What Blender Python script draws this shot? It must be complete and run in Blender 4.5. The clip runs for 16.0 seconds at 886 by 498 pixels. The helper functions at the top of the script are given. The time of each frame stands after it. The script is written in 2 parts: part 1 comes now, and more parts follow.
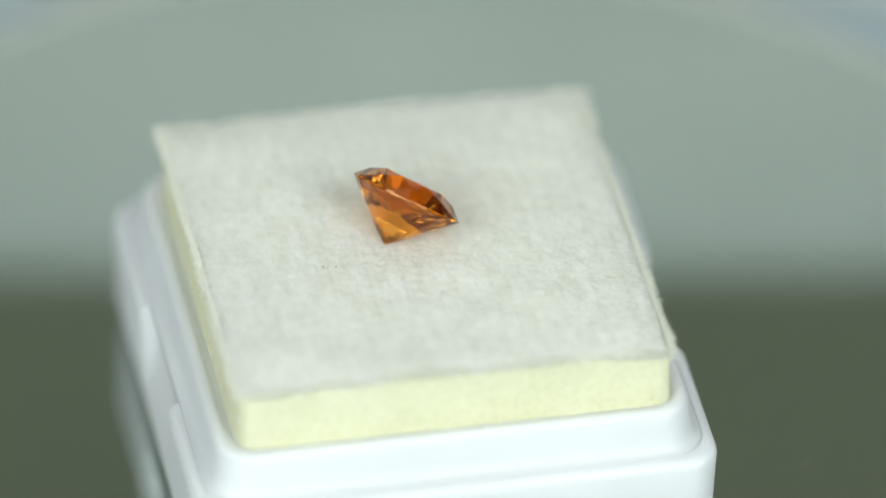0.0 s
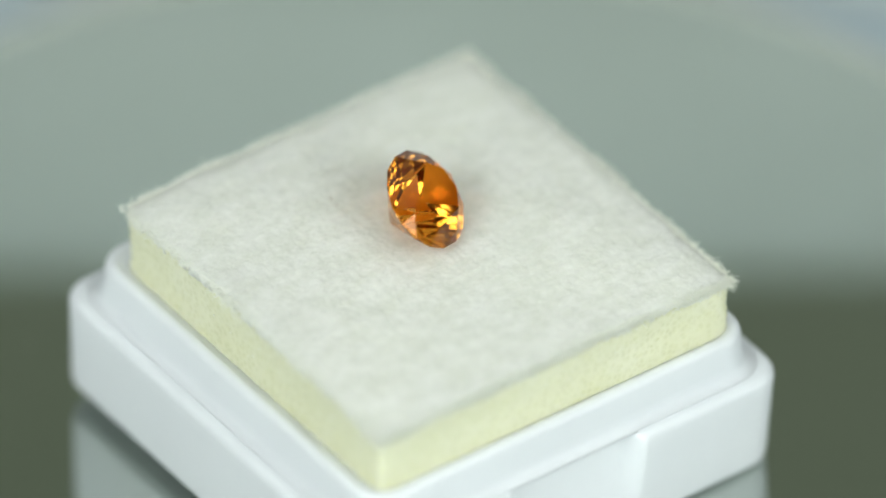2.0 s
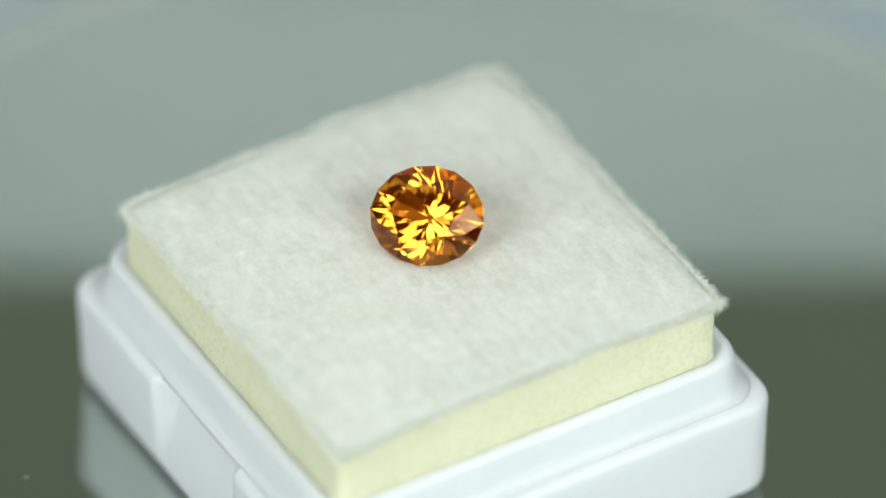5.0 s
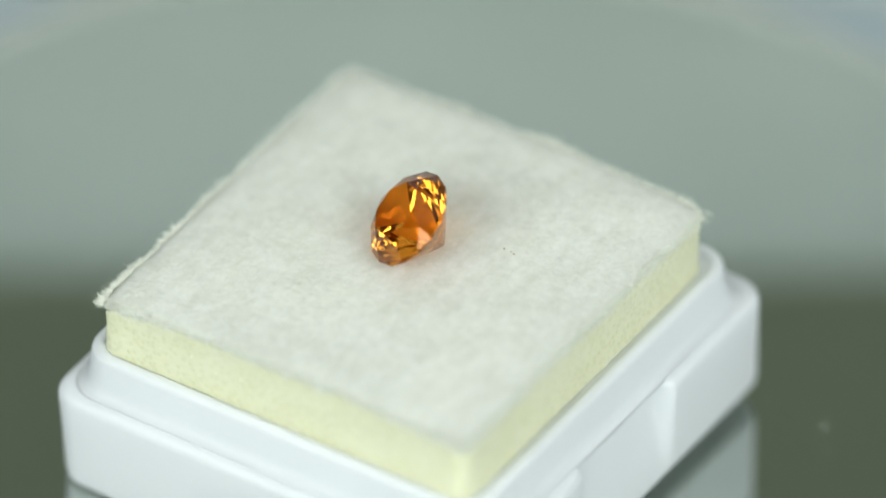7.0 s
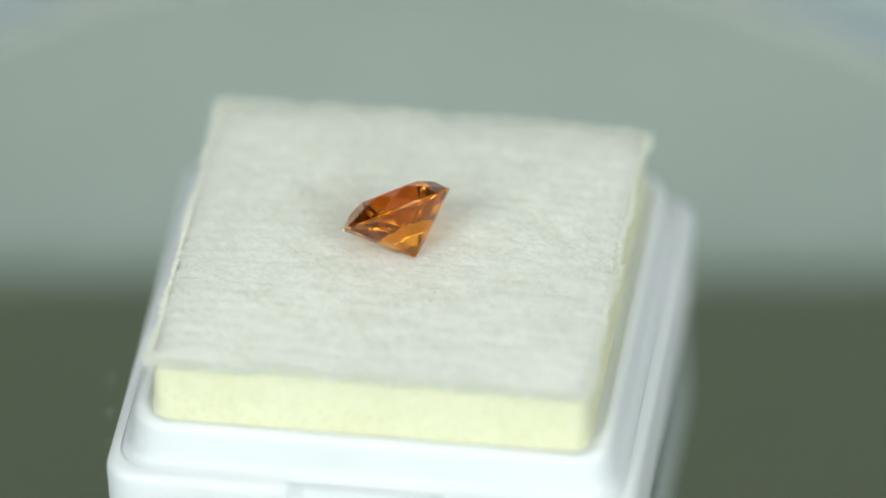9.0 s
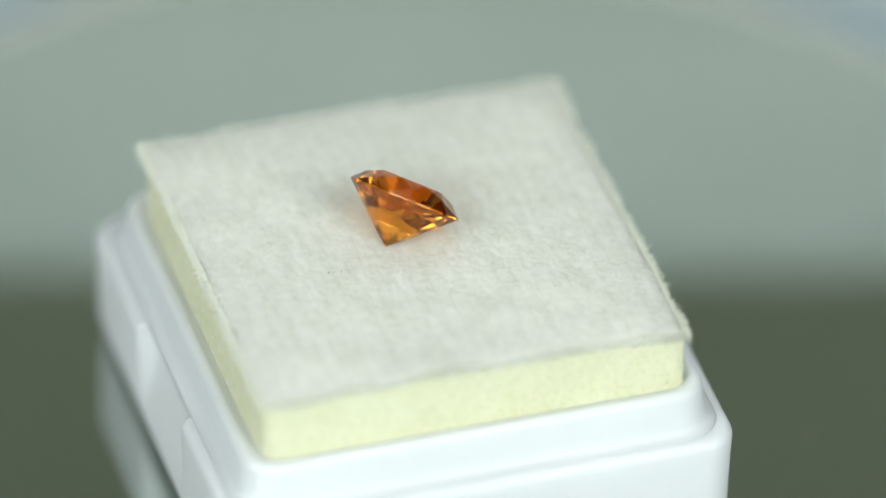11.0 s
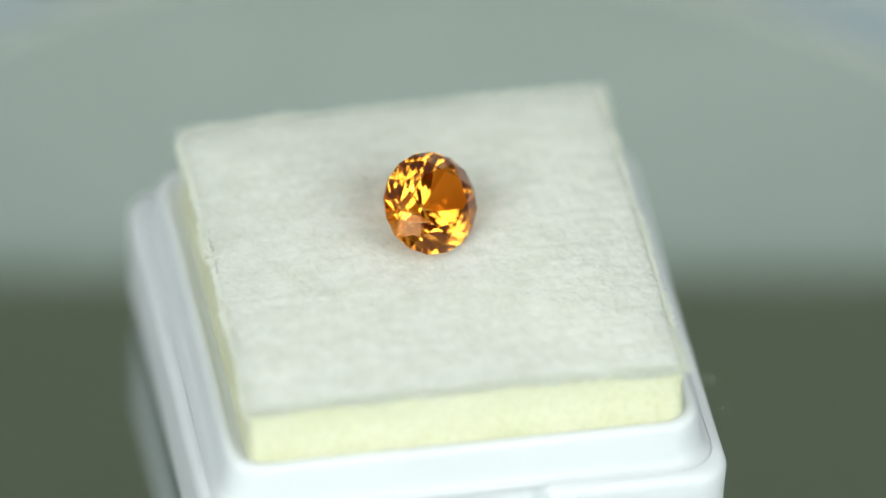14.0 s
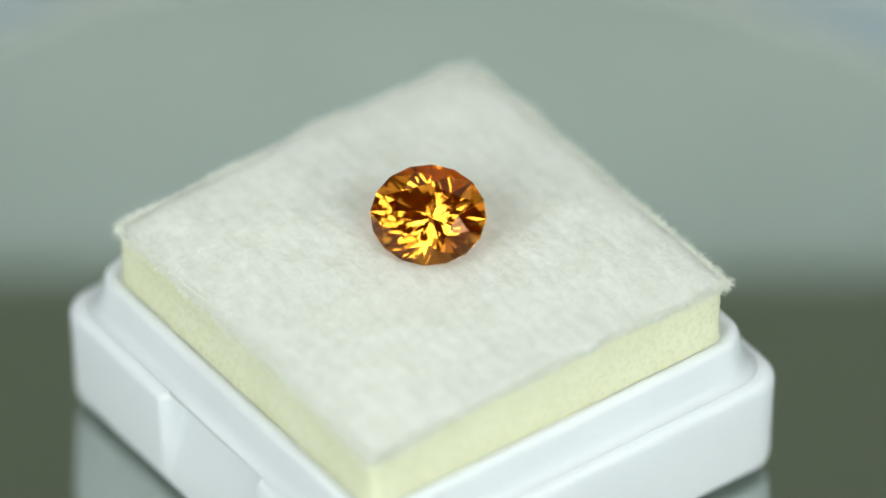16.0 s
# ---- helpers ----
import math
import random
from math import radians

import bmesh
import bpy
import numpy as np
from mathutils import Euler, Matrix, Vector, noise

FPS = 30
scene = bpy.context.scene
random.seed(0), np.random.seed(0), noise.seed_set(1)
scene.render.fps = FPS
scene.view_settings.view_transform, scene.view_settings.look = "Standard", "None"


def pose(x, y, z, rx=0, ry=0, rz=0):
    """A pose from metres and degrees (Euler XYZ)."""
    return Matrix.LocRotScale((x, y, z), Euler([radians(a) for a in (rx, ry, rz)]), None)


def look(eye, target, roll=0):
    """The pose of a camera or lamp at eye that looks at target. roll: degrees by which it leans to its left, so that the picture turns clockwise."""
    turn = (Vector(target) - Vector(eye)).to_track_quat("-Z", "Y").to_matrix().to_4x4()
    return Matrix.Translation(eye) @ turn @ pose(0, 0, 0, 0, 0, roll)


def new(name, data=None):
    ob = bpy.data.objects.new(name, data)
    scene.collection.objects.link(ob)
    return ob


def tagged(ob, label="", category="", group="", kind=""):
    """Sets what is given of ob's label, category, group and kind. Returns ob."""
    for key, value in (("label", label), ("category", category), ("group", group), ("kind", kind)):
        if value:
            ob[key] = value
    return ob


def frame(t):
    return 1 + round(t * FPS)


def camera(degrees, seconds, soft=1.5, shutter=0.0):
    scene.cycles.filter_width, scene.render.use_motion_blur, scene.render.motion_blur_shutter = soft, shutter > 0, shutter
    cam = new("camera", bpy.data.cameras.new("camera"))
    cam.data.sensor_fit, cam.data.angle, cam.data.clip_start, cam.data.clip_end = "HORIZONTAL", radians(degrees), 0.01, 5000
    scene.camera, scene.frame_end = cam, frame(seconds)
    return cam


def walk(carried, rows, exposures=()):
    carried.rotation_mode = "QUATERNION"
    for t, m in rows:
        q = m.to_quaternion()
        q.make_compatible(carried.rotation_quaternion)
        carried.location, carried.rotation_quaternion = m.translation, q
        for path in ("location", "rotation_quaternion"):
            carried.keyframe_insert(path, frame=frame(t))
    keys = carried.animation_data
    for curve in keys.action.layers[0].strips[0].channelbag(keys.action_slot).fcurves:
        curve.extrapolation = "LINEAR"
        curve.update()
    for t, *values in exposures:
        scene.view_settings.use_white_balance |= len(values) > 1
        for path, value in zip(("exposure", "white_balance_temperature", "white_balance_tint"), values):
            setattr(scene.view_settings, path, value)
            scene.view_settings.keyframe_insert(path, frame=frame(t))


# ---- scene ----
# A gemstone on a felt pad in the white base of a gem box, on a small motor turntable before a white card.
MM = 0.001
FOV = 5.61
EYE_DIST, EYE_ELEV, PAD_TOP = 0.5409, 38.79, 13.3 * MM
SPIN = -32.2  # degrees per second, clockwise from above
SECONDS = 16.0


def eye_and_aim():
    """The standing camera: it looks almost at the turntable's axis, at the height of the pad."""
    e, yaw, tilt = radians(EYE_ELEV), radians(0.182), radians(-0.035)
    ahead, up, right = Vector((0, math.cos(e), -math.sin(e))), Vector((0, math.sin(e), math.cos(e))), Vector((1, 0, 0))
    eye = Vector((0, 0, PAD_TOP)) - ahead * EYE_DIST
    way = ahead * math.cos(yaw) + right * math.sin(yaw)
    way = way * math.cos(tilt) + up * math.sin(tilt)
    return eye, eye + way * EYE_DIST


cam = camera(FOV, SECONDS, soft=1.6)
EYE, AIM = eye_and_aim()
cam.data.dof.use_dof = True
cam.data.dof.focus_distance = EYE_DIST - 2.0 * MM
cam.data.dof.aperture_fstop = 10.0
walk(cam, [(0, look(EYE, AIM, 0.187)), (SECONDS, look(EYE, AIM, 0.187))])

# ---- world and lamps ----
world = bpy.data.worlds.new("room_air")
scene.world = world
world.use_nodes = True
world.node_tree.nodes["Background"].inputs["Color"].default_value = (0.8, 0.9, 0.8, 1)
world.node_tree.nodes["Background"].inputs["Strength"].default_value = 0.1
scene.view_settings.exposure = 0.0


def lamp(name, eye, target, width, height, watts, colour):
    data = bpy.data.lights.new(name, "AREA")
    data.shape, data.size, data.size_y, data.energy, data.color = "RECTANGLE", width, height, watts, colour
    ob = new(name, data)
    ob.matrix_world = look(eye, target)
    return ob


LAMP_TINT = (0.93, 1.0, 0.97)
# a soft panel on each side in front; four tiny lamps added for glints
for side in (-1, 1):
    lamp("lamp_panel", (0.243 * side, -0.265, 0.262), (0, 0, 0.01), 0.21, 0.21, 1.02, LAMP_TINT)
    for along, up in ((-0.06, -0.075), (0.06, -0.075), (-0.06, 0.085), (0.06, 0.085)):
        lamp("lamp_glint", ((0.243 - along) * side, -0.250 - along, 0.262 + up), (0, 0, 0.01), 0.016, 0.016, 0.045, LAMP_TINT)
lamp("lamp_front", (0.0, -0.285, 0.16), (0, 0, 0.01), 0.30, 0.08, 0.33, LAMP_TINT)
# broad unseen fill from above, added to brighten the stone's inside
lamp("overhead_fill", (0.0, 0.45, 1.66), (0.0, 0.45, 0.0), 2.0, 1.7, 5.6, LAMP_TINT)
lamp("lamp_back", (0.0, 0.23, 0.36), (0, 0, 0.01), 0.44, 0.20, 0.08, LAMP_TINT)
# unseen fill, added to lift the north wall mirrored in the disc
lamp("wall_fill", (0.0, 0.75, 1.5), (0, 1.6, 1.15), 1.6, 0.2, 1.2, (0.95, 1.0, 0.92))


# ---- materials ----
def material(name):
    m = bpy.data.materials.new(name)
    m.use_nodes = True
    t = m.node_tree
    return m, t, t.nodes["Principled BSDF"]


def coords(t, scale):
    tc, mp = t.nodes.new("ShaderNodeTexCoord"), t.nodes.new("ShaderNodeMapping")
    mp.inputs["Scale"].default_value = scale if isinstance(scale, tuple) else (scale,) * 3
    t.links.new(tc.outputs["Object"], mp.inputs["Vector"])
    return mp.outputs["Vector"]


def noise_node(t, scale, detail=4.0, rough=0.55):
    n = t.nodes.new("ShaderNodeTexNoise")
    n.inputs["Scale"].default_value, n.inputs["Detail"].default_value, n.inputs["Roughness"].default_value = 1.0, detail, rough
    t.links.new(coords(t, scale), n.inputs["Vector"])
    return n.outputs["Fac"]


def ramp(t, fac, stops):
    r = t.nodes.new("ShaderNodeValToRGB")
    els = r.color_ramp.elements
    while len(els) < len(stops):
        els.new(0.5)
    for el, (pos, col) in zip(els, stops):
        el.position, el.color = pos, (*col, 1)
    t.links.new(fac, r.inputs["Fac"])
    return r.outputs["Color"]


def mixed(t, a, b, fac, mode="MULTIPLY"):
    m = t.nodes.new("ShaderNodeMix")
    m.data_type, m.blend_type = "RGBA", mode
    m.inputs["Factor"].default_value = fac
    t.links.new(a, m.inputs["A"])
    t.links.new(b, m.inputs["B"])
    return m.outputs["Result"]


def bump(t, b, height, strength, distance):
    n = t.nodes.new("ShaderNodeBump")
    n.inputs["Strength"].default_value, n.inputs["Distance"].default_value = strength, distance
    t.links.new(height, n.inputs["Height"])
    t.links.new(n.outputs["Normal"], b.inputs["Normal"])


def mat_felt():
    m, t, b = material("white_felt")
    fine = ramp(t, noise_node(t, 1500, 5, 0.7), [(0.3, (0.78, 0.79, 0.69)), (0.7, (0.89, 0.90, 0.80))])
    blot = ramp(t, noise_node(t, (900, 420, 600), 5, 0.65), [(0.38, (0.90, 0.91, 0.88)), (0.62, (1, 1, 1))])
    t.links.new(mixed(t, fine, blot, 1.0), b.inputs["Base Color"])
    b.inputs["Roughness"].default_value = 0.95
    b.inputs["Specular IOR Level"].default_value = 0.15
    b.inputs["Subsurface Weight"].default_value = 0.8
    b.inputs["Subsurface Radius"].default_value = (1.0, 1.0, 0.95)
    b.inputs["Subsurface Scale"].default_value = 0.0035
    bump(t, b, noise_node(t, (1100, 2600, 1600), 6, 0.75), 0.55, 0.00012)
    return m


def mat_fibre():
    m, t, b = material("white_fibre")
    b.inputs["Base Color"].default_value = (0.80, 0.81, 0.72, 1)
    b.inputs["Roughness"].default_value = 0.6
    return m


def mat_foam():
    m, t, b = material("pale_yellow_foam")
    v = t.nodes.new("ShaderNodeTexVoronoi")
    v.inputs["Scale"].default_value = 1.0
    t.links.new(coords(t, 2600), v.inputs["Vector"])
    cells = ramp(t, v.outputs["Distance"], [(0.1, (0.69, 0.69, 0.475)), (0.6, (0.755, 0.755, 0.56))])
    blot = ramp(t, noise_node(t, 420, 4), [(0.3, (0.95, 0.95, 0.9)), (0.65, (1, 1, 1))])
    pores = ramp(t, noise_node(t, 1900, 2), [(0.24, (0.88, 0.88, 0.76)), (0.32, (1, 1, 1))])
    t.links.new(mixed(t, mixed(t, cells, blot, 1.0), pores, 1.0), b.inputs["Base Color"])
    b.inputs["Roughness"].default_value = 0.7
    b.inputs["Specular IOR Level"].default_value = 0.3
    b.inputs["Subsurface Weight"].default_value = 0.25
    b.inputs["Subsurface Radius"].default_value = (1.0, 1.0, 0.6)
    b.inputs["Subsurface Scale"].default_value = 0.001
    bump(t, b, v.outputs["Distance"], 0.35, 0.00012)
    return m


def mat_plastic():
    m, t, b = material("white_plastic")
    t.links.new(ramp(t, noise_node(t, 120, 3), [(0.3, (0.685, 0.71, 0.735)), (0.7, (0.715, 0.74, 0.765))]), b.inputs["Base Color"])
    t.links.new(ramp(t, noise_node(t, 500, 4), [(0.3, (0.42, 0.42, 0.42)), (0.7, (0.55, 0.55, 0.55))]), b.inputs["Roughness"])
    b.inputs["Subsurface Weight"].default_value = 0.2
    b.inputs["Subsurface Radius"].default_value = (1.0, 1.0, 1.0)
    b.inputs["Subsurface Scale"].default_value = 0.002
    bump(t, b, noise_node(t, 260, 3), 0.12, 0.00015)
    return m


def mat_gem():
    m, t, g = material("orange_gem")
    g.inputs["Base Color"].default_value = (1.0, 0.36, 0.028, 1)
    g.inputs["Roughness"].default_value = 0.0
    g.inputs["IOR"].default_value = 1.77
    g.inputs["Transmission Weight"].default_value = 1.0
    g.inputs["Specular Tint"].default_value = (1.0, 0.58, 0.33, 1)
    # a little orange-red scatter, added to stand in for the stone's inner glow
    glow, through_glow = t.nodes.new("ShaderNodeBsdfDiffuse"), t.nodes.new("ShaderNodeBsdfTranslucent")
    for n in (glow, through_glow):
        n.inputs["Color"].default_value = (1.0, 0.16, 0.003, 1)
    both, whole = t.nodes.new("ShaderNodeMixShader"), t.nodes.new("ShaderNodeMixShader")
    both.inputs["Fac"].default_value, whole.inputs["Fac"].default_value = 0.5, 0.03
    t.links.new(glow.outputs["BSDF"], both.inputs[1])
    t.links.new(through_glow.outputs["BSDF"], both.inputs[2])
    t.links.new(g.outputs["BSDF"], whole.inputs[1])
    t.links.new(both.outputs["Shader"], whole.inputs[2])
    t.links.new(whole.outputs["Shader"], t.nodes["Material Output"].inputs["Surface"])
    return m


def mat_mirror():
    m, t, b = material("smoked_mirror")
    t.links.new(ramp(t, noise_node(t, 45, 3), [(0.3, (0.53, 0.57, 0.535)), (0.7, (0.55, 0.59, 0.555))]), b.inputs["Base Color"])
    b.inputs["Metallic"].default_value = 1.0
    t.links.new(ramp(t, noise_node(t, 160, 5), [(0.35, (0.05, 0.05, 0.05)), (0.7, (0.075, 0.075, 0.075))]), b.inputs["Roughness"])
    return m


def mat_plain(name, dark, light, rough, scale=60.0, relief=0.1):
    m, t, b = material(name)
    f = noise_node(t, scale, 5)
    t.links.new(ramp(t, f, [(0.3, dark), (0.7, light)]), b.inputs["Base Color"])
    b.inputs["Roughness"].default_value = rough
    bump(t, b, noise_node(t, scale * 12, 4), relief, 0.0003)
    return m


FELT, FIBRE, FOAM, PLASTIC, GEM, MIRROR = mat_felt(), mat_fibre(), mat_foam(), mat_plastic(), mat_gem(), mat_mirror()
CARD = mat_plain("white_card", (0.51, 0.545, 0.525), (0.55, 0.585, 0.565), 0.8)
DESK = mat_plain("blue_grey_laminate", (0.40, 0.48, 0.52), (0.45, 0.52, 0.56), 0.5)
# near-black colour of side walls, south wall and ceiling stands in for unlit surroundings
UNLIT_WALL = mat_plain("unlit_wall_stand_in", (0.07, 0.075, 0.06), (0.09, 0.095, 0.08), 0.9, 3.0)
WALL = mat_plain("olive_wall_paint", (0.50, 0.57, 0.42), (0.69, 0.745, 0.565), 0.9, 12.0)
CEILING = mat_plain("ceiling_paint", (0.10, 0.11, 0.09), (0.12, 0.13, 0.10), 0.9, 3.0)
RIM = mat_plain("pale_acrylic_rim", (0.40, 0.43, 0.38), (0.45, 0.47, 0.42), 0.3)
BLACK = mat_plain("black_plastic", (0.02, 0.02, 0.02), (0.03, 0.03, 0.03), 0.4)
LINT = mat_plain("brown_lint", (0.42, 0.37, 0.28), (0.52, 0.47, 0.38), 0.9, 3000)
DUST = mat_plain("dust", (0.65, 0.65, 0.58), (0.8, 0.8, 0.72), 0.7, 3000)


# ---- mesh helpers ----
def part(name, bm, mat, parent=None, label="", smooth=False):
    bmesh.ops.recalc_face_normals(bm, faces=bm.faces)
    me = bpy.data.meshes.new(name)
    bm.to_mesh(me)
    bm.free()
    me.materials.append(mat)
    if smooth:
        me.polygons.foreach_set("use_smooth", [True] * len(me.polygons))
    ob = new(name, me)
    if parent is not None:
        ob.parent = parent
    if label:
        tagged(ob, label)
    return ob


def loft(bm, rings, cap_first=True, cap_last=True):
    """Joins closed rings of equally many points with quads."""
    made = [[bm.verts.new(p) for p in ring] for ring in rings]
    for low, high in zip(made, made[1:]):
        for i in range(len(low)):
            j = (i + 1) % len(low)
            bm.faces.new((low[i], low[j], high[j], high[i]))
    if cap_first:
        bm.faces.new(made[0][::-1])
    if cap_last:
        bm.faces.new(made[-1])
    return made


def disc_rings(profile, n=128):
    return [[(r * math.cos(2 * math.pi * k / n), r * math.sin(2 * math.pi * k / n), z) for k in range(n)] for r, z in profile]


def slab(bm, x0, x1, y0, y1, z0, z1, bevel=0.0):
    made = bmesh.ops.create_cube(bm, size=1.0, matrix=Matrix.Translation(((x0 + x1) / 2, (y0 + y1) / 2, (z0 + z1) / 2)) @ Matrix.Diagonal((x1 - x0, y1 - y0, z1 - z0, 1)))
    if bevel:
        edges = list({e for v in made["verts"] for e in v.link_edges})
        bmesh.ops.bevel(bm, geom=edges, offset=bevel, segments=2, affect="EDGES")


# ---- the room ----
DISC_TOP = -1.15 * MM
TABLE_Z = DISC_TOP - 14 * MM


def build_room():
    bm = bmesh.new()
    floor_z = TABLE_Z - 0.74
    slab(bm, -0.8, 0.8, -0.9, 0.55, floor_z, TABLE_Z, 0.002)
    tagged(part("workbench", bm, DESK), "solid workbench with a blue-grey laminate top", "workbench", kind="structure")
    for name, box, mat in (
        ("floor", (-1.8, 1.8, -2.2, 1.6, floor_z - 0.1, floor_z), DESK),
        ("ceiling", (-1.8, 1.8, -2.2, 1.6, floor_z + 2.5, floor_z + 2.6), CEILING),
        ("wall_north", (-1.8, 1.8, 1.6, 1.7, floor_z, floor_z + 2.5), WALL),
        # unseen walls, coloured near-black to give the stone something dark to reflect
        ("wall_south", (-1.8, 1.8, -2.3, -2.2, floor_z, floor_z + 2.5), UNLIT_WALL),
        ("wall_east", (1.8, 1.9, -2.2, 1.6, floor_z, floor_z + 2.5), UNLIT_WALL),
        ("wall_west", (-1.9, -1.8, -2.2, 1.6, floor_z, floor_z + 2.5), UNLIT_WALL),
    ):
        bm = bmesh.new()
        slab(bm, *box)
        tagged(part(name, bm, mat), "plain painted " + name.split("_")[0] + " of the room", name.split("_")[0], kind="structure")


def build_card():
    """A low white card standing up behind the turntable, folded back at its foot."""
    bm = bmesh.new()
    w, top = 0.046, DISC_TOP + 37.0 * MM
    # its upper edge curls a little towards the turntable
    curl = [(0.0, -16.0), (-0.25, -11.5), (-0.9, -7.0), (-1.7, -3.8), (-2.6, -1.5)]
    outline = [(62.0, TABLE_Z / MM)] + [(62.0 + y, top / MM + z) for y, z in curl] + [(62.8 + y, top / MM + z) for y, z in curl[::-1]]
    outline += [(62.8, TABLE_Z / MM + 0.8), (92.0, TABLE_Z / MM + 0.8), (92.0, TABLE_Z / MM)]
    rings = [[(x, y * MM, z * MM) for y, z in outline] for x in (-w, -w / 3, w / 3, w)]
    loft(bm, rings)
    tagged(part("white_card", bm, CARD), "low folded white card standing behind the turntable", "card")


# ---- the turntable ----
DISC_R = 48.0 * MM


def build_turntable():
    base = new("turntable")
    base.location.z = DISC_TOP
    tagged(base, "small round turntable with a smoked mirror top and a pale rim", "turntable")
    r = DISC_R / MM
    bm = bmesh.new()
    loft(bm, disc_rings([(q * MM, z * MM) for q, z in ((r - 1.4, -2.0), (r - 1.4, -0.05), (r - 1.5, 0.0))]))
    part("mirror_top", bm, MIRROR, base, "dark smoked mirror disc")
    bm = bmesh.new()
    loft(bm, disc_rings([(q * MM, z * MM) for q, z in ((r - 1.38, -2.2), (r - 0.3, -2.2), (r, -1.9), (r, -0.25), (r - 0.25, 0.02), (r - 1.15, 0.02), (r - 1.38, -0.1))]), False, False)
    part("rim", bm, RIM, base, "pale plastic rim", True)
    bm = bmesh.new()
    loft(bm, disc_rings([(q * MM, z * MM) for q, z in ((r - 5, -14.0), (r - 4, -13.2), (r - 4, -4.0), (r - 6, -2.3))]))
    part("motor_base", bm, BLACK, base, "black plastic drum")
    return base


# ---- the box ----
BOX_AT, BOX_YAW = (-0.3 * MM, 0.37 * MM), 11.2
NOTCH = 4.65
# one corner sits on the mirror, the opposite one is tipped up
BOX_LEAN = Matrix.Rotation(radians(1.6), 4, Vector((-1, 1, 0)))


def rounded_ring(half, radius, z, dent=0.0):
    """A rounded square in millimetres; the two sides that face along x are dented in their middle third."""
    pts, straight = [], half - radius
    end = [NOTCH + step for step in (-1.0, -0.7, -0.45, -0.2, 0.05, 0.3, 0.6)]
    along = [-straight, -straight * 0.72] + [-v for v in end[::-1]] + [-1.5, 1.5] + end + [straight * 0.72, straight]
    for side in range(4):
        a = side * math.pi / 2
        c, s = math.cos(a), math.sin(a)
        row = []
        for v in along:
            f = max(0.0, min(1.0, (NOTCH + 0.4 - abs(v)) / 1.2)) if side % 2 == 0 else 0.0
            row.append((half - dent * f * f * (3 - 2 * f), v))
        for k in range(1, 7):
            q = k / 7 * math.pi / 2
            row.append((straight + radius * math.cos(q), straight + radius * math.sin(q)))
        pts += [((x * c - y * s) * MM, (x * s + y * c) * MM, z * MM) for x, y in row]
    return pts


def build_box():
    base = new("gem_box")
    tagged(base, "white plastic gem box base without its lid, on the turntable", "gem box")
    base.matrix_world = pose(*BOX_AT, -0.55 * MM, 0, 0, BOX_YAW) @ BOX_LEAN
    h, d = 15.8, 1.5
    bm = bmesh.new()
    loft(bm, [
        rounded_ring(h - 0.7, 1.5, 0.0), rounded_ring(h - 0.4, 1.7, 0.08), rounded_ring(h - 0.24, 1.85, 0.3), rounded_ring(h - 0.15, 1.95, 0.7, 0.05),
        rounded_ring(h - 0.1, 2.0, 3.0, d * 0.42), rounded_ring(h - 0.04, 2.05, 5.2, d * 0.78), rounded_ring(h, 2.05, 6.35, d * 0.9), rounded_ring(h - 0.05, 2.0, 6.6, d * 0.92),
        rounded_ring(h - 0.17, 1.95, 6.82, d * 0.86), rounded_ring(h - 0.38, 1.9, 6.95, d * 0.72), rounded_ring(h - 0.62, 1.9, 7.0, d * 0.5), rounded_ring(h - 1.35, 1.9, 7.0, 0.12), rounded_ring(h - 2.3, 1.4, 7.0),
        rounded_ring(h - 2.5, 1.4, 1.6), rounded_ring(h - 3.2, 1.0, 1.2)])
    body = part("body", bm, PLASTIC, base, smooth=True)
    body.data.set_sharp_from_angle(angle=radians(42))
    bm = bmesh.new()
    made = loft(bm, [
        rounded_ring(h - 0.60, 2.3, 6.97), rounded_ring(h - 0.86, 2.3, 7.05), rounded_ring(h - 1.10, 2.25, 7.22), rounded_ring(h - 1.28, 2.2, 7.5), rounded_ring(h - 1.39, 2.2, 8.0),
        rounded_ring(h - 1.5, 2.15, 9.3), rounded_ring(h - 1.55, 2.1, 9.5), rounded_ring(h - 1.68, 2.0, 9.68), rounded_ring(h - 1.88, 1.9, 9.76), rounded_ring(h - 2.1, 1.75, 9.76),
        rounded_ring(h - 2.26, 1.6, 9.68), rounded_ring(h - 2.4, 1.5, 9.5), rounded_ring(h - 2.65, 1.4, 9.36), rounded_ring(h - 3.4, 1.2, 9.28), rounded_ring(h - 3.4, 1.2, 6.9)], False, False)
    for i in range(len(made[0])):
        j = (i + 1) % len(made[0])
        bm.faces.new((made[-1][i], made[-1][j], made[0][j], made[0][i]))
    part("lip", bm, PLASTIC, base, "raised lip round the foam", smooth=True)
    return base


# ---- the pad ----
PAD_AT, PAD_YAW, PAD_HALF = (-0.1 * MM, 0.77 * MM), 11.3, 12.95


def pad_edge(u, v, power):
    """Bends a square of -1..1 into one with softened corners."""
    m = max(abs(u), abs(v))
    if m == 0:
        return 0.0, 0.0
    k = m / (abs(u) ** power + abs(v) ** power) ** (1 / power)
    k *= 1 + 0.006 * abs(u * v) ** 5
    if u < 0 and v < 0:
        # the one corner that was cut round
        k *= 1 - 0.018 * (u * v) ** 12
    elif u < 0:
        k *= 1 - 0.010 * (u * v) ** 12
    return u * k, v * k


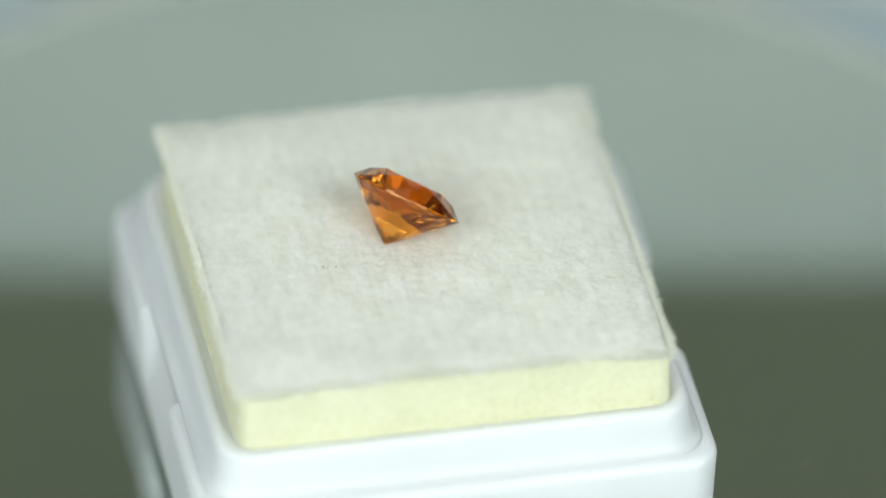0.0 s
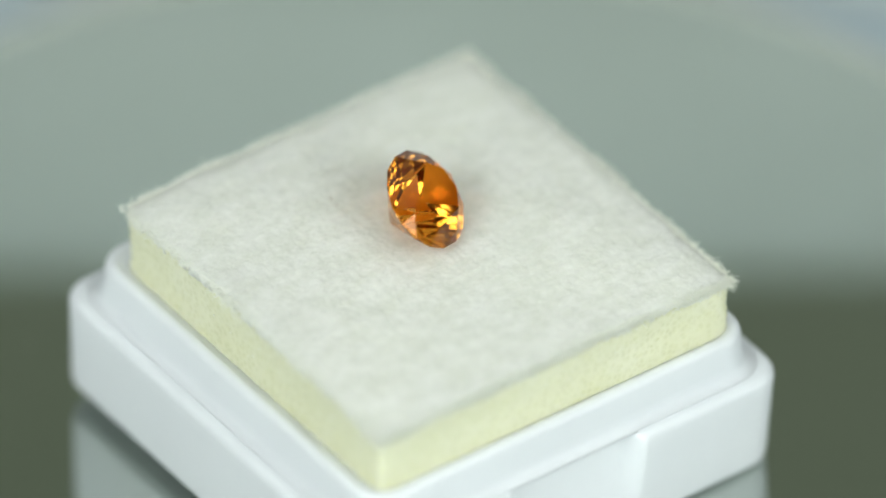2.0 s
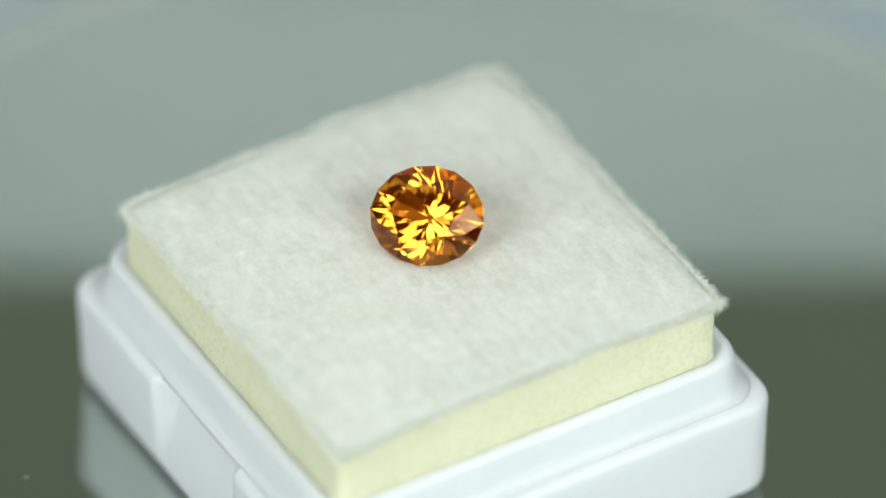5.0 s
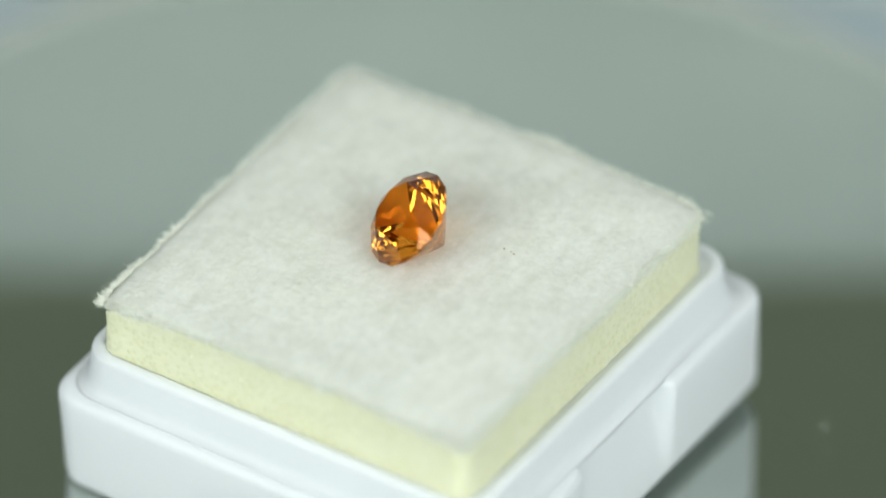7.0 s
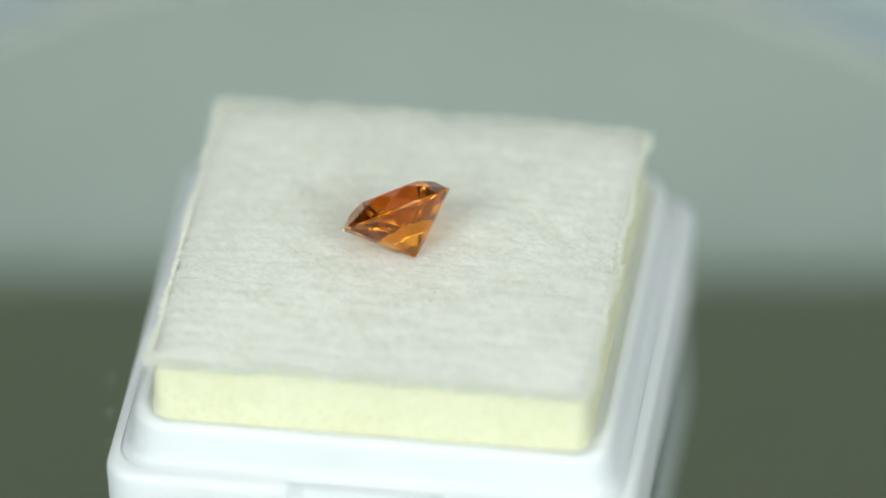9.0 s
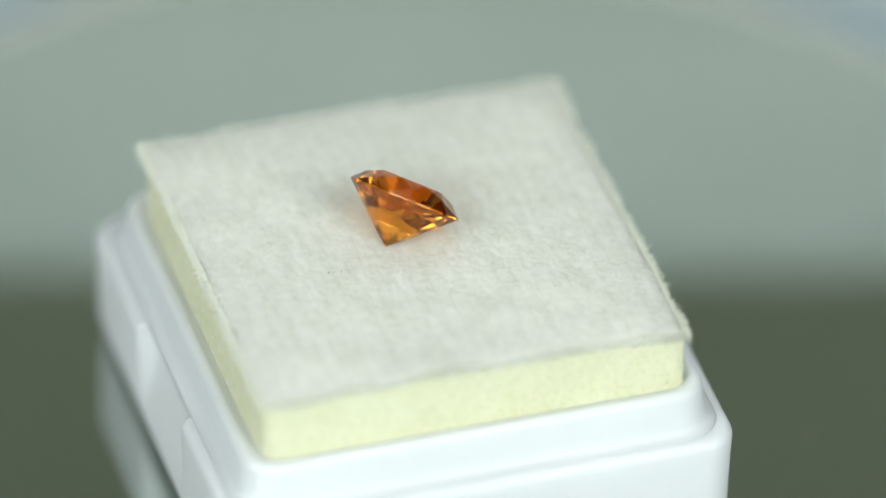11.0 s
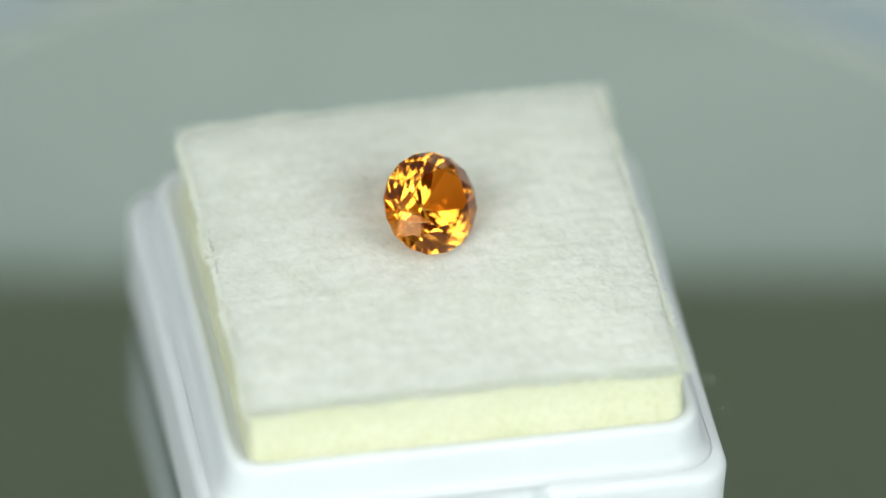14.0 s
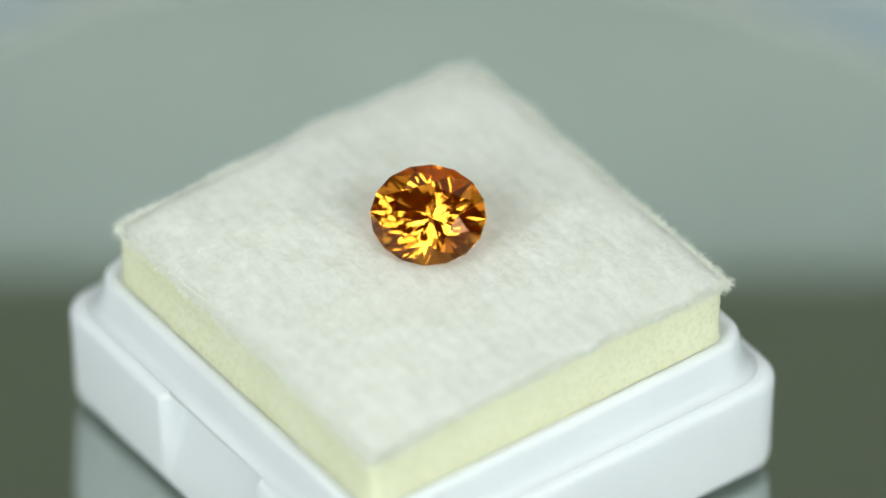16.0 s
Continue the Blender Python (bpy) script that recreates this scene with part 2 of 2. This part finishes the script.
def felt_height(x, y):
    """The felt's top in millimetres over the turntable: tilted, slightly domed, with rows of soft ridges and lumps."""
    r = max(abs(x), abs(y)) / PAD_HALF
    z = 13.3 - 0.026 * x + 0.45 * (1 - r ** 2.4) - 0.5 * max(0.0, (x + y) / (2 * PAD_HALF)) ** 3 + 0.4 * max(0.0, -y / PAD_HALF) ** 1.5
    if x < 0 or y < 0:
        z -= 0.42 * (abs(x * y) / PAD_HALF ** 2) ** 2.5
    lump = noise.noise((x * 0.35, y * 0.35, 3.1)) * 0.12 + noise.noise((x * 1.1, y * 0.9, 7.7)) * 0.035
    row = math.sin(x * 6.2 + 1.6 * noise.noise((x * 0.25, y * 0.25, 1.0))) * 0.018 * (0.6 + 0.8 * noise.noise((x * 0.4, y * 0.5, 9.0)))
    pit = noise.noise((x * 3.3, y * 2.6, 5.0)) * 0.045 + noise.noise((x * 7.5, y * 5.0, 2.0)) * 0.05
    return z + lump + row + pit


def build_felt(base):
    n = 220
    bm = bmesh.new()
    grid = {}
    for i in range(n + 1):
        for j in range(n + 1):
            u, v = pad_edge(2 * i / n - 1, 2 * j / n - 1, 48)
            x, y = u * PAD_HALF, v * PAD_HALF
            edge = max(abs(u), abs(v)) ** 20
            x += edge * 0.2 * noise.noise((x * 0.6, y * 0.6, 4.0)) + edge * 0.2 * noise.noise((x * 3.1, y * 3.1, 4.0))
            y += edge * 0.2 * noise.noise((x * 0.6, y * 0.6, 14.0)) + edge * 0.2 * noise.noise((x * 3.1, y * 3.1, 14.0))
            z = felt_height(x, y) - 0.18 * max(abs(u), abs(v)) ** 60
            grid[i, j] = bm.verts.new((x * MM, y * MM, z * MM))
    for i in range(n):
        for j in range(n):
            bm.faces.new((grid[i, j], grid[i + 1, j], grid[i + 1, j + 1], grid[i, j + 1]))
    loop = [grid[i, 0] for i in range(n)] + [grid[n, j] for j in range(n)] + [grid[n - i, n] for i in range(n)] + [grid[0, n - j] for j in range(n)]
    prev = loop
    for drop, grow in ((0.12, 1.006), (0.3, 1.007), (0.5, 1.003), (0.62, 0.985)):
        ring = []
        for v in loop:
            w = 1 + 0.006 * noise.noise((v.co.x * 2500, v.co.y * 2500, drop * 5))
            d = drop + 0.14 * noise.noise((v.co.x * 1800, v.co.y * 1800, 30.0))
            ring.append(bm.verts.new((v.co.x * grow * w, v.co.y * grow * w, v.co.z - d * MM)))
        for k in range(len(loop)):
            q = (k + 1) % len(loop)
            bm.faces.new((prev[k], prev[q], ring[q], ring[k]))
        prev = ring
    bm.faces.new(prev)
    return part("felt_sheet", bm, FELT, base, "white felt sheet with a fuzzy cut edge", True)


def build_foam(base):
    n, rows = 90, 22
    rings = []
    for k in range(rows + 1):
        f = k / rows
        ring = []
        for s in range(4):
            for i in range(n):
                u, v = (2 * i / n - 1, -1) if s == 0 else (1, 2 * i / n - 1) if s == 1 else (1 - 2 * i / n, 1) if s == 2 else (-1, 1 - 2 * i / n)
                u, v = pad_edge(u, v, 34 + 14 * max(0.0, min(1.0, (k - 6) / 5)))
                x, y = u * PAD_HALF, v * PAD_HALF
                top = felt_height(x, y) - 0.5
                z = 2.0 + (top - 2.0) * (f if k else 0)
                if k and k < rows:
                    z = 8.4 + (top - 8.4) * (k - 1) / (rows - 1)
                cell = noise.noise((x * 2.2, y * 2.2, z * 2.2)) * 0.05 + noise.noise((x * 6, y * 6, z * 6)) * 0.05
                inset = 1.006 + 0.006 * max(0.0, min(1.0, (10.6 - z) / 1.2)) - 0.004 * math.sin(math.pi * max(0.0, min(1.0, (z - 8.4) / (top - 8.4)))) + cell / PAD_HALF
                if z < 9.0:
                    inset = min(inset, 1.055)
                ring.append((x * inset * MM, y * inset * MM, z * MM))
        rings.append(ring)
    bm = bmesh.new()
    loft(bm, rings)
    return part("foam_block", bm, FOAM, base, "pale yellow foam block under the felt", True)


def fibre(bm, start, way, lift, length, thick, rng):
    """One curled three-sided fibre, thinner towards its tip."""
    side = Vector((-way[1], way[0], 0)).normalized() if abs(way[0]) + abs(way[1]) > 1e-6 else Vector((1, 0, 0))
    bend, p, prev = rng.uniform(-1.6, 1.6), Vector(start), None
    d = Vector((way[0], way[1], lift)).normalized()
    for k, w in enumerate((1.0, 0.95, 0.85, 0.65, 0.3)):
        up = d.cross(side).normalized()
        ring = [bm.verts.new((p + (side * math.cos(a) + up * math.sin(a)) * thick * w) * MM) for a in (0, 2.1, 4.2)]
        if prev:
            for i in range(3):
                bm.faces.new((prev[i], prev[(i + 1) % 3], ring[(i + 1) % 3], ring[i]))
        prev = ring
        p = p + d * length / 4
        d = (d + side * (bend + rng.gauss(0, 0.6)) * 0.4 + Vector((0, 0, rng.gauss(-0.1, 0.3)))).normalized()


def build_fuzz(base):
    rng = random.Random(5)
    bm = bmesh.new()
    for _ in range(9000):
        x, y = rng.uniform(-0.98, 0.98) * PAD_HALF, rng.uniform(-0.98, 0.98) * PAD_HALF
        if (x + 0.38) ** 2 + (y - 0.2) ** 2 < 3.3 ** 2:
            continue
        a = rng.uniform(0, 2 * math.pi)
        fibre(bm, (x, y, felt_height(x, y) - 0.02), (math.cos(a), math.sin(a)), rng.uniform(0.0, 0.35), rng.uniform(0.25, 0.7), rng.uniform(0.007, 0.013), rng)
    for _ in range(11000):
        s, u = rng.randrange(4), rng.uniform(-1, 1)
        # the edges on the two sides along x are frayed most
        if s in (0, 1) and rng.random() < 0.25:
            continue
        x, y = ((u, -1), (u, 1), (1, u), (-1, u))[s]
        ox, oy = ((0, -1), (0, 1), (1, 0), (-1, 0))[s]
        x, y = pad_edge(x, y, 48)
        x, y = x * PAD_HALF * 0.997, y * PAD_HALF * 0.997
        a = math.atan2(oy, ox) + rng.gauss(0, 1.1)
        fray = 0.7 + 0.9 * max(0.0, noise.noise((x * 0.3, y * 0.3, 21.0)) + 0.25)
        fibre(bm, (x, y, felt_height(x, y) - rng.uniform(0.02, 0.6)), (math.cos(a), math.sin(a)), rng.uniform(-0.2, 0.7), rng.uniform(0.25, 0.62) * fray, rng.uniform(0.015, 0.030), rng)
    # frayed tufts on the cut edges
    for tx, ty, count, spread in ((-1, -0.5, 110, 0.07), (1, -0.5, 130, 0.12), (1, 0.9, 260, 0.10), (0.92, 1, 160, 0.08), (-0.92, 1, 200, 0.08), (-1, 0.92, 160, 0.08), (1, -0.92, 180, 0.07), (0.94, -1, 120, 0.05), (-1, -0.9, 60, 0.08)):
        for _ in range(count):
            x, y = tx, ty
            if abs(tx) == 1:
                y = max(-1, min(1, ty + rng.gauss(0, spread)))
            else:
                x = max(-1, min(1, tx + rng.gauss(0, spread)))
            a = math.atan2(ty if abs(ty) == 1 else 0, tx if abs(tx) == 1 else 0) + rng.gauss(0, 0.7)
            x, y = x * PAD_HALF, y * PAD_HALF
            fibre(bm, (x, y, felt_height(x, y) - rng.uniform(0.0, 0.5)), (math.cos(a), math.sin(a)), rng.uniform(-0.3, 0.6), rng.uniform(0.3, 0.8), rng.uniform(0.016, 0.028), rng)
    return tagged(part("fuzz", bm, FIBRE, base, "loose white felt fibres"), kind="stuff")


def build_grit(base):
    """Tiny glassy grains that stick to the sides of the foam."""
    rng = random.Random(23)
    bm = bmesh.new()
    for _ in range(90):
        s, u = rng.randrange(4), rng.uniform(-0.97, 0.97)
        x, y = ((u, -1), (u, 1), (1, u), (-1, u))[s]
        x, y, r = x * PAD_HALF, y * PAD_HALF, rng.uniform(0.025, 0.075)
        z = rng.uniform(9.9, felt_height(x, y) - 1.1)
        ox, oy = ((0, -1), (0, 1), (1, 0), (-1, 0))[s]
        bmesh.ops.create_icosphere(bm, subdivisions=1, radius=r * MM, matrix=Matrix.Translation(((x + ox * 0.02) * MM, (y + oy * 0.02) * MM, z * MM)))
    return tagged(part("grit", bm, FIBRE, base, "tiny pale grains on the foam"), kind="stuff")


def build_pad():
    base = new("display_pad")
    tagged(base, "square white felt pad on pale yellow foam in the box", "pad")
    base.matrix_world = pose(*PAD_AT, 0, 0, 0, PAD_YAW)
    build_foam(base)
    build_felt(base)
    build_fuzz(base)
    build_grit(base)
    return base


# ---- the stone ----
GEM_AT = Vector((-0.48, 0.95, 13.3 + 2.70)) * MM
GEM_AZ, GEM_EL, GEM_ROLL = 51.7, 46.26, 4.8
LONG, SHORT, DEPTH = 3.52, 3.05, 3.09


def gem_pose():
    az, el = radians(GEM_AZ), radians(GEM_EL)
    n = Vector((math.cos(el) * math.cos(az), math.cos(el) * math.sin(az), math.sin(el)))
    h = Vector((-math.sin(az), math.cos(az), 0))
    m = Matrix((h, n.cross(h), n)).transposed().to_4x4()
    return Matrix.Translation(GEM_AT) @ m @ pose(0, 0, 0, 0, 0, GEM_ROLL)


def build_gem():
    """An oval brilliant: table, stars, kites, upper and lower halves, pavilion mains and a narrow faceted girdle."""
    base = new("gemstone")
    base.matrix_world = gem_pose()
    tagged(base, "oval brilliant-cut vivid orange gemstone lying on the felt", "gemstone")
    table_r, star_r, low_r, crown, girdle = 0.57, 0.80, 0.24, 1.05, 0.16

    def at(r, deg, z):
        a = radians(deg)
        return Vector((LONG * r * math.cos(a) * MM, SHORT * r * math.sin(a) * MM, z * MM))

    c = math.cos(radians(22.5))
    T = [at(table_r, 45 * k, girdle / 2 + crown) for k in range(8)]
    S = [at(star_r, 45 * k + 22.5, girdle / 2 + crown * (1 - star_r * c) / (1 - table_r)) for k in range(8)]
    U = [at(1.0, 22.5 * k, girdle / 2 - (0.04 if k % 2 else 0.0)) for k in range(16)]
    D = [at(1.0, 22.5 * k, -girdle / 2 + (0.04 if k % 2 else 0.0)) for k in range(16)]
    L = [at(low_r, 45 * k + 22.5, -girdle / 2 - (DEPTH - girdle / 2) * (1 - low_r * c)) for k in range(8)]
    culet = at(0.0, 0, -DEPTH)
    facets = {"table_facet": [T], "crown": [], "girdle": [], "pavilion": []}
    for k in range(8):
        n = (k + 1) % 8
        a, b, d = 2 * k, 2 * k + 1, (2 * k + 2) % 16
        facets["crown"] += [(T[k], S[k], T[n]), (T[n], S[k], U[d]), (T[n], U[d], S[n]), (S[k], U[a], U[b]), (S[k], U[b], U[d])]
        facets["girdle"] += [(U[a], D[a], D[b], U[b]), (U[b], D[b], D[d], U[d])]
        facets["pavilion"] += [(L[k], D[b], D[a]), (L[k], D[d], D[b]), (culet, L[k], D[d]), (culet, D[d], L[n])]
    heart = Vector((0, 0, -0.3 * MM))
    for name, faces in facets.items():
        me = bpy.data.meshes.new(name)
        points, polys = [], []
        for face in faces:
            out = (face[1] - face[0]).cross(face[2] - face[0])
            ordered = list(face) if out.dot(face[0] - heart) > 0 else list(face)[::-1]
            polys.append(range(len(points), len(points) + len(face)))
            points += ordered
        me.from_pydata(points, [], [list(p) for p in polys])
        me.materials.append(GEM)
        new(name, me).parent = base
    return base


def build_dust():
    """Specks of dust that lie on the mirror and turn with it."""
    rng = random.Random(11)
    bm = bmesh.new()
    spots = [(-4.9, 17.9, 0.13), (-3.1, 17.25, 0.12), (-2.1, 19.0, 0.1), (23.7, -3.2, 0.07), (-17.4, -18.0, 0.1), (-7.6, 17.0, 0.1), (-19.1, -16.4, 0.06)]
    for _ in range(14):
        a, r = rng.uniform(0, 2 * math.pi), rng.uniform(24, 41)
        spots.append((r * math.cos(a), r * math.sin(a), rng.uniform(0.02, 0.05)))
    for x, y, r in spots:
        made = bmesh.ops.create_icosphere(bm, subdivisions=1, radius=r * MM, matrix=Matrix.Translation((x * MM, y * MM, r * 0.45 * MM)))
        for v in made["verts"]:
            v.co.x += rng.uniform(-0.3, 0.3) * r * MM
            v.co.y += rng.uniform(-0.3, 0.3) * r * MM
            v.co.z = max(v.co.z * rng.uniform(0.5, 1.0), 0.0)
    ob = part("dust", bm, DUST)
    ob.location.z = DISC_TOP
    return tagged(ob, "pale specks of dust on the mirror top", "dust", kind="stuff")


def build_lint():
    """A brown fleck of lint caught in the felt, in three crumbs."""
    rng = random.Random(3)
    bm = bmesh.new()
    turn = Matrix.Rotation(radians(PAD_YAW), 4, "Z")
    for x, y, r in ((-5.95, -2.65, 0.08), (-5.7, -2.75, 0.05), (-5.2, -2.75, 0.08)):
        at = turn @ Vector((x * MM, y * MM, (felt_height(x, y) + 0.01) * MM)) + Vector((*PAD_AT, 0))
        made = bmesh.ops.create_icosphere(bm, subdivisions=1, radius=r * MM, matrix=Matrix.Translation(at))
        for v in made["verts"]:
            v.co += Vector([rng.uniform(-0.3, 0.3) * r * MM for _ in range(3)])
    return tagged(part("lint", bm, LINT), "small brown crumbs of lint on the felt", "lint", kind="stuff")


build_room()
build_card()
turntable = build_turntable()
gem_box = build_box()
display_pad = build_pad()
gemstone = build_gem()
dust = build_dust()
lint = build_lint()


def motions():
    """The turntable turns evenly, with all that stands on it."""
    steps = [k / 10 for k in range(int(SECONDS * 10) + 1)]
    for thing in (turntable, gem_box, display_pad, gemstone, dust, lint):
        first = thing.matrix_basis.copy()
        walk(thing, [(t, pose(0, 0, 0, 0, 0, SPIN * t) @ first) for t in steps])


motions()
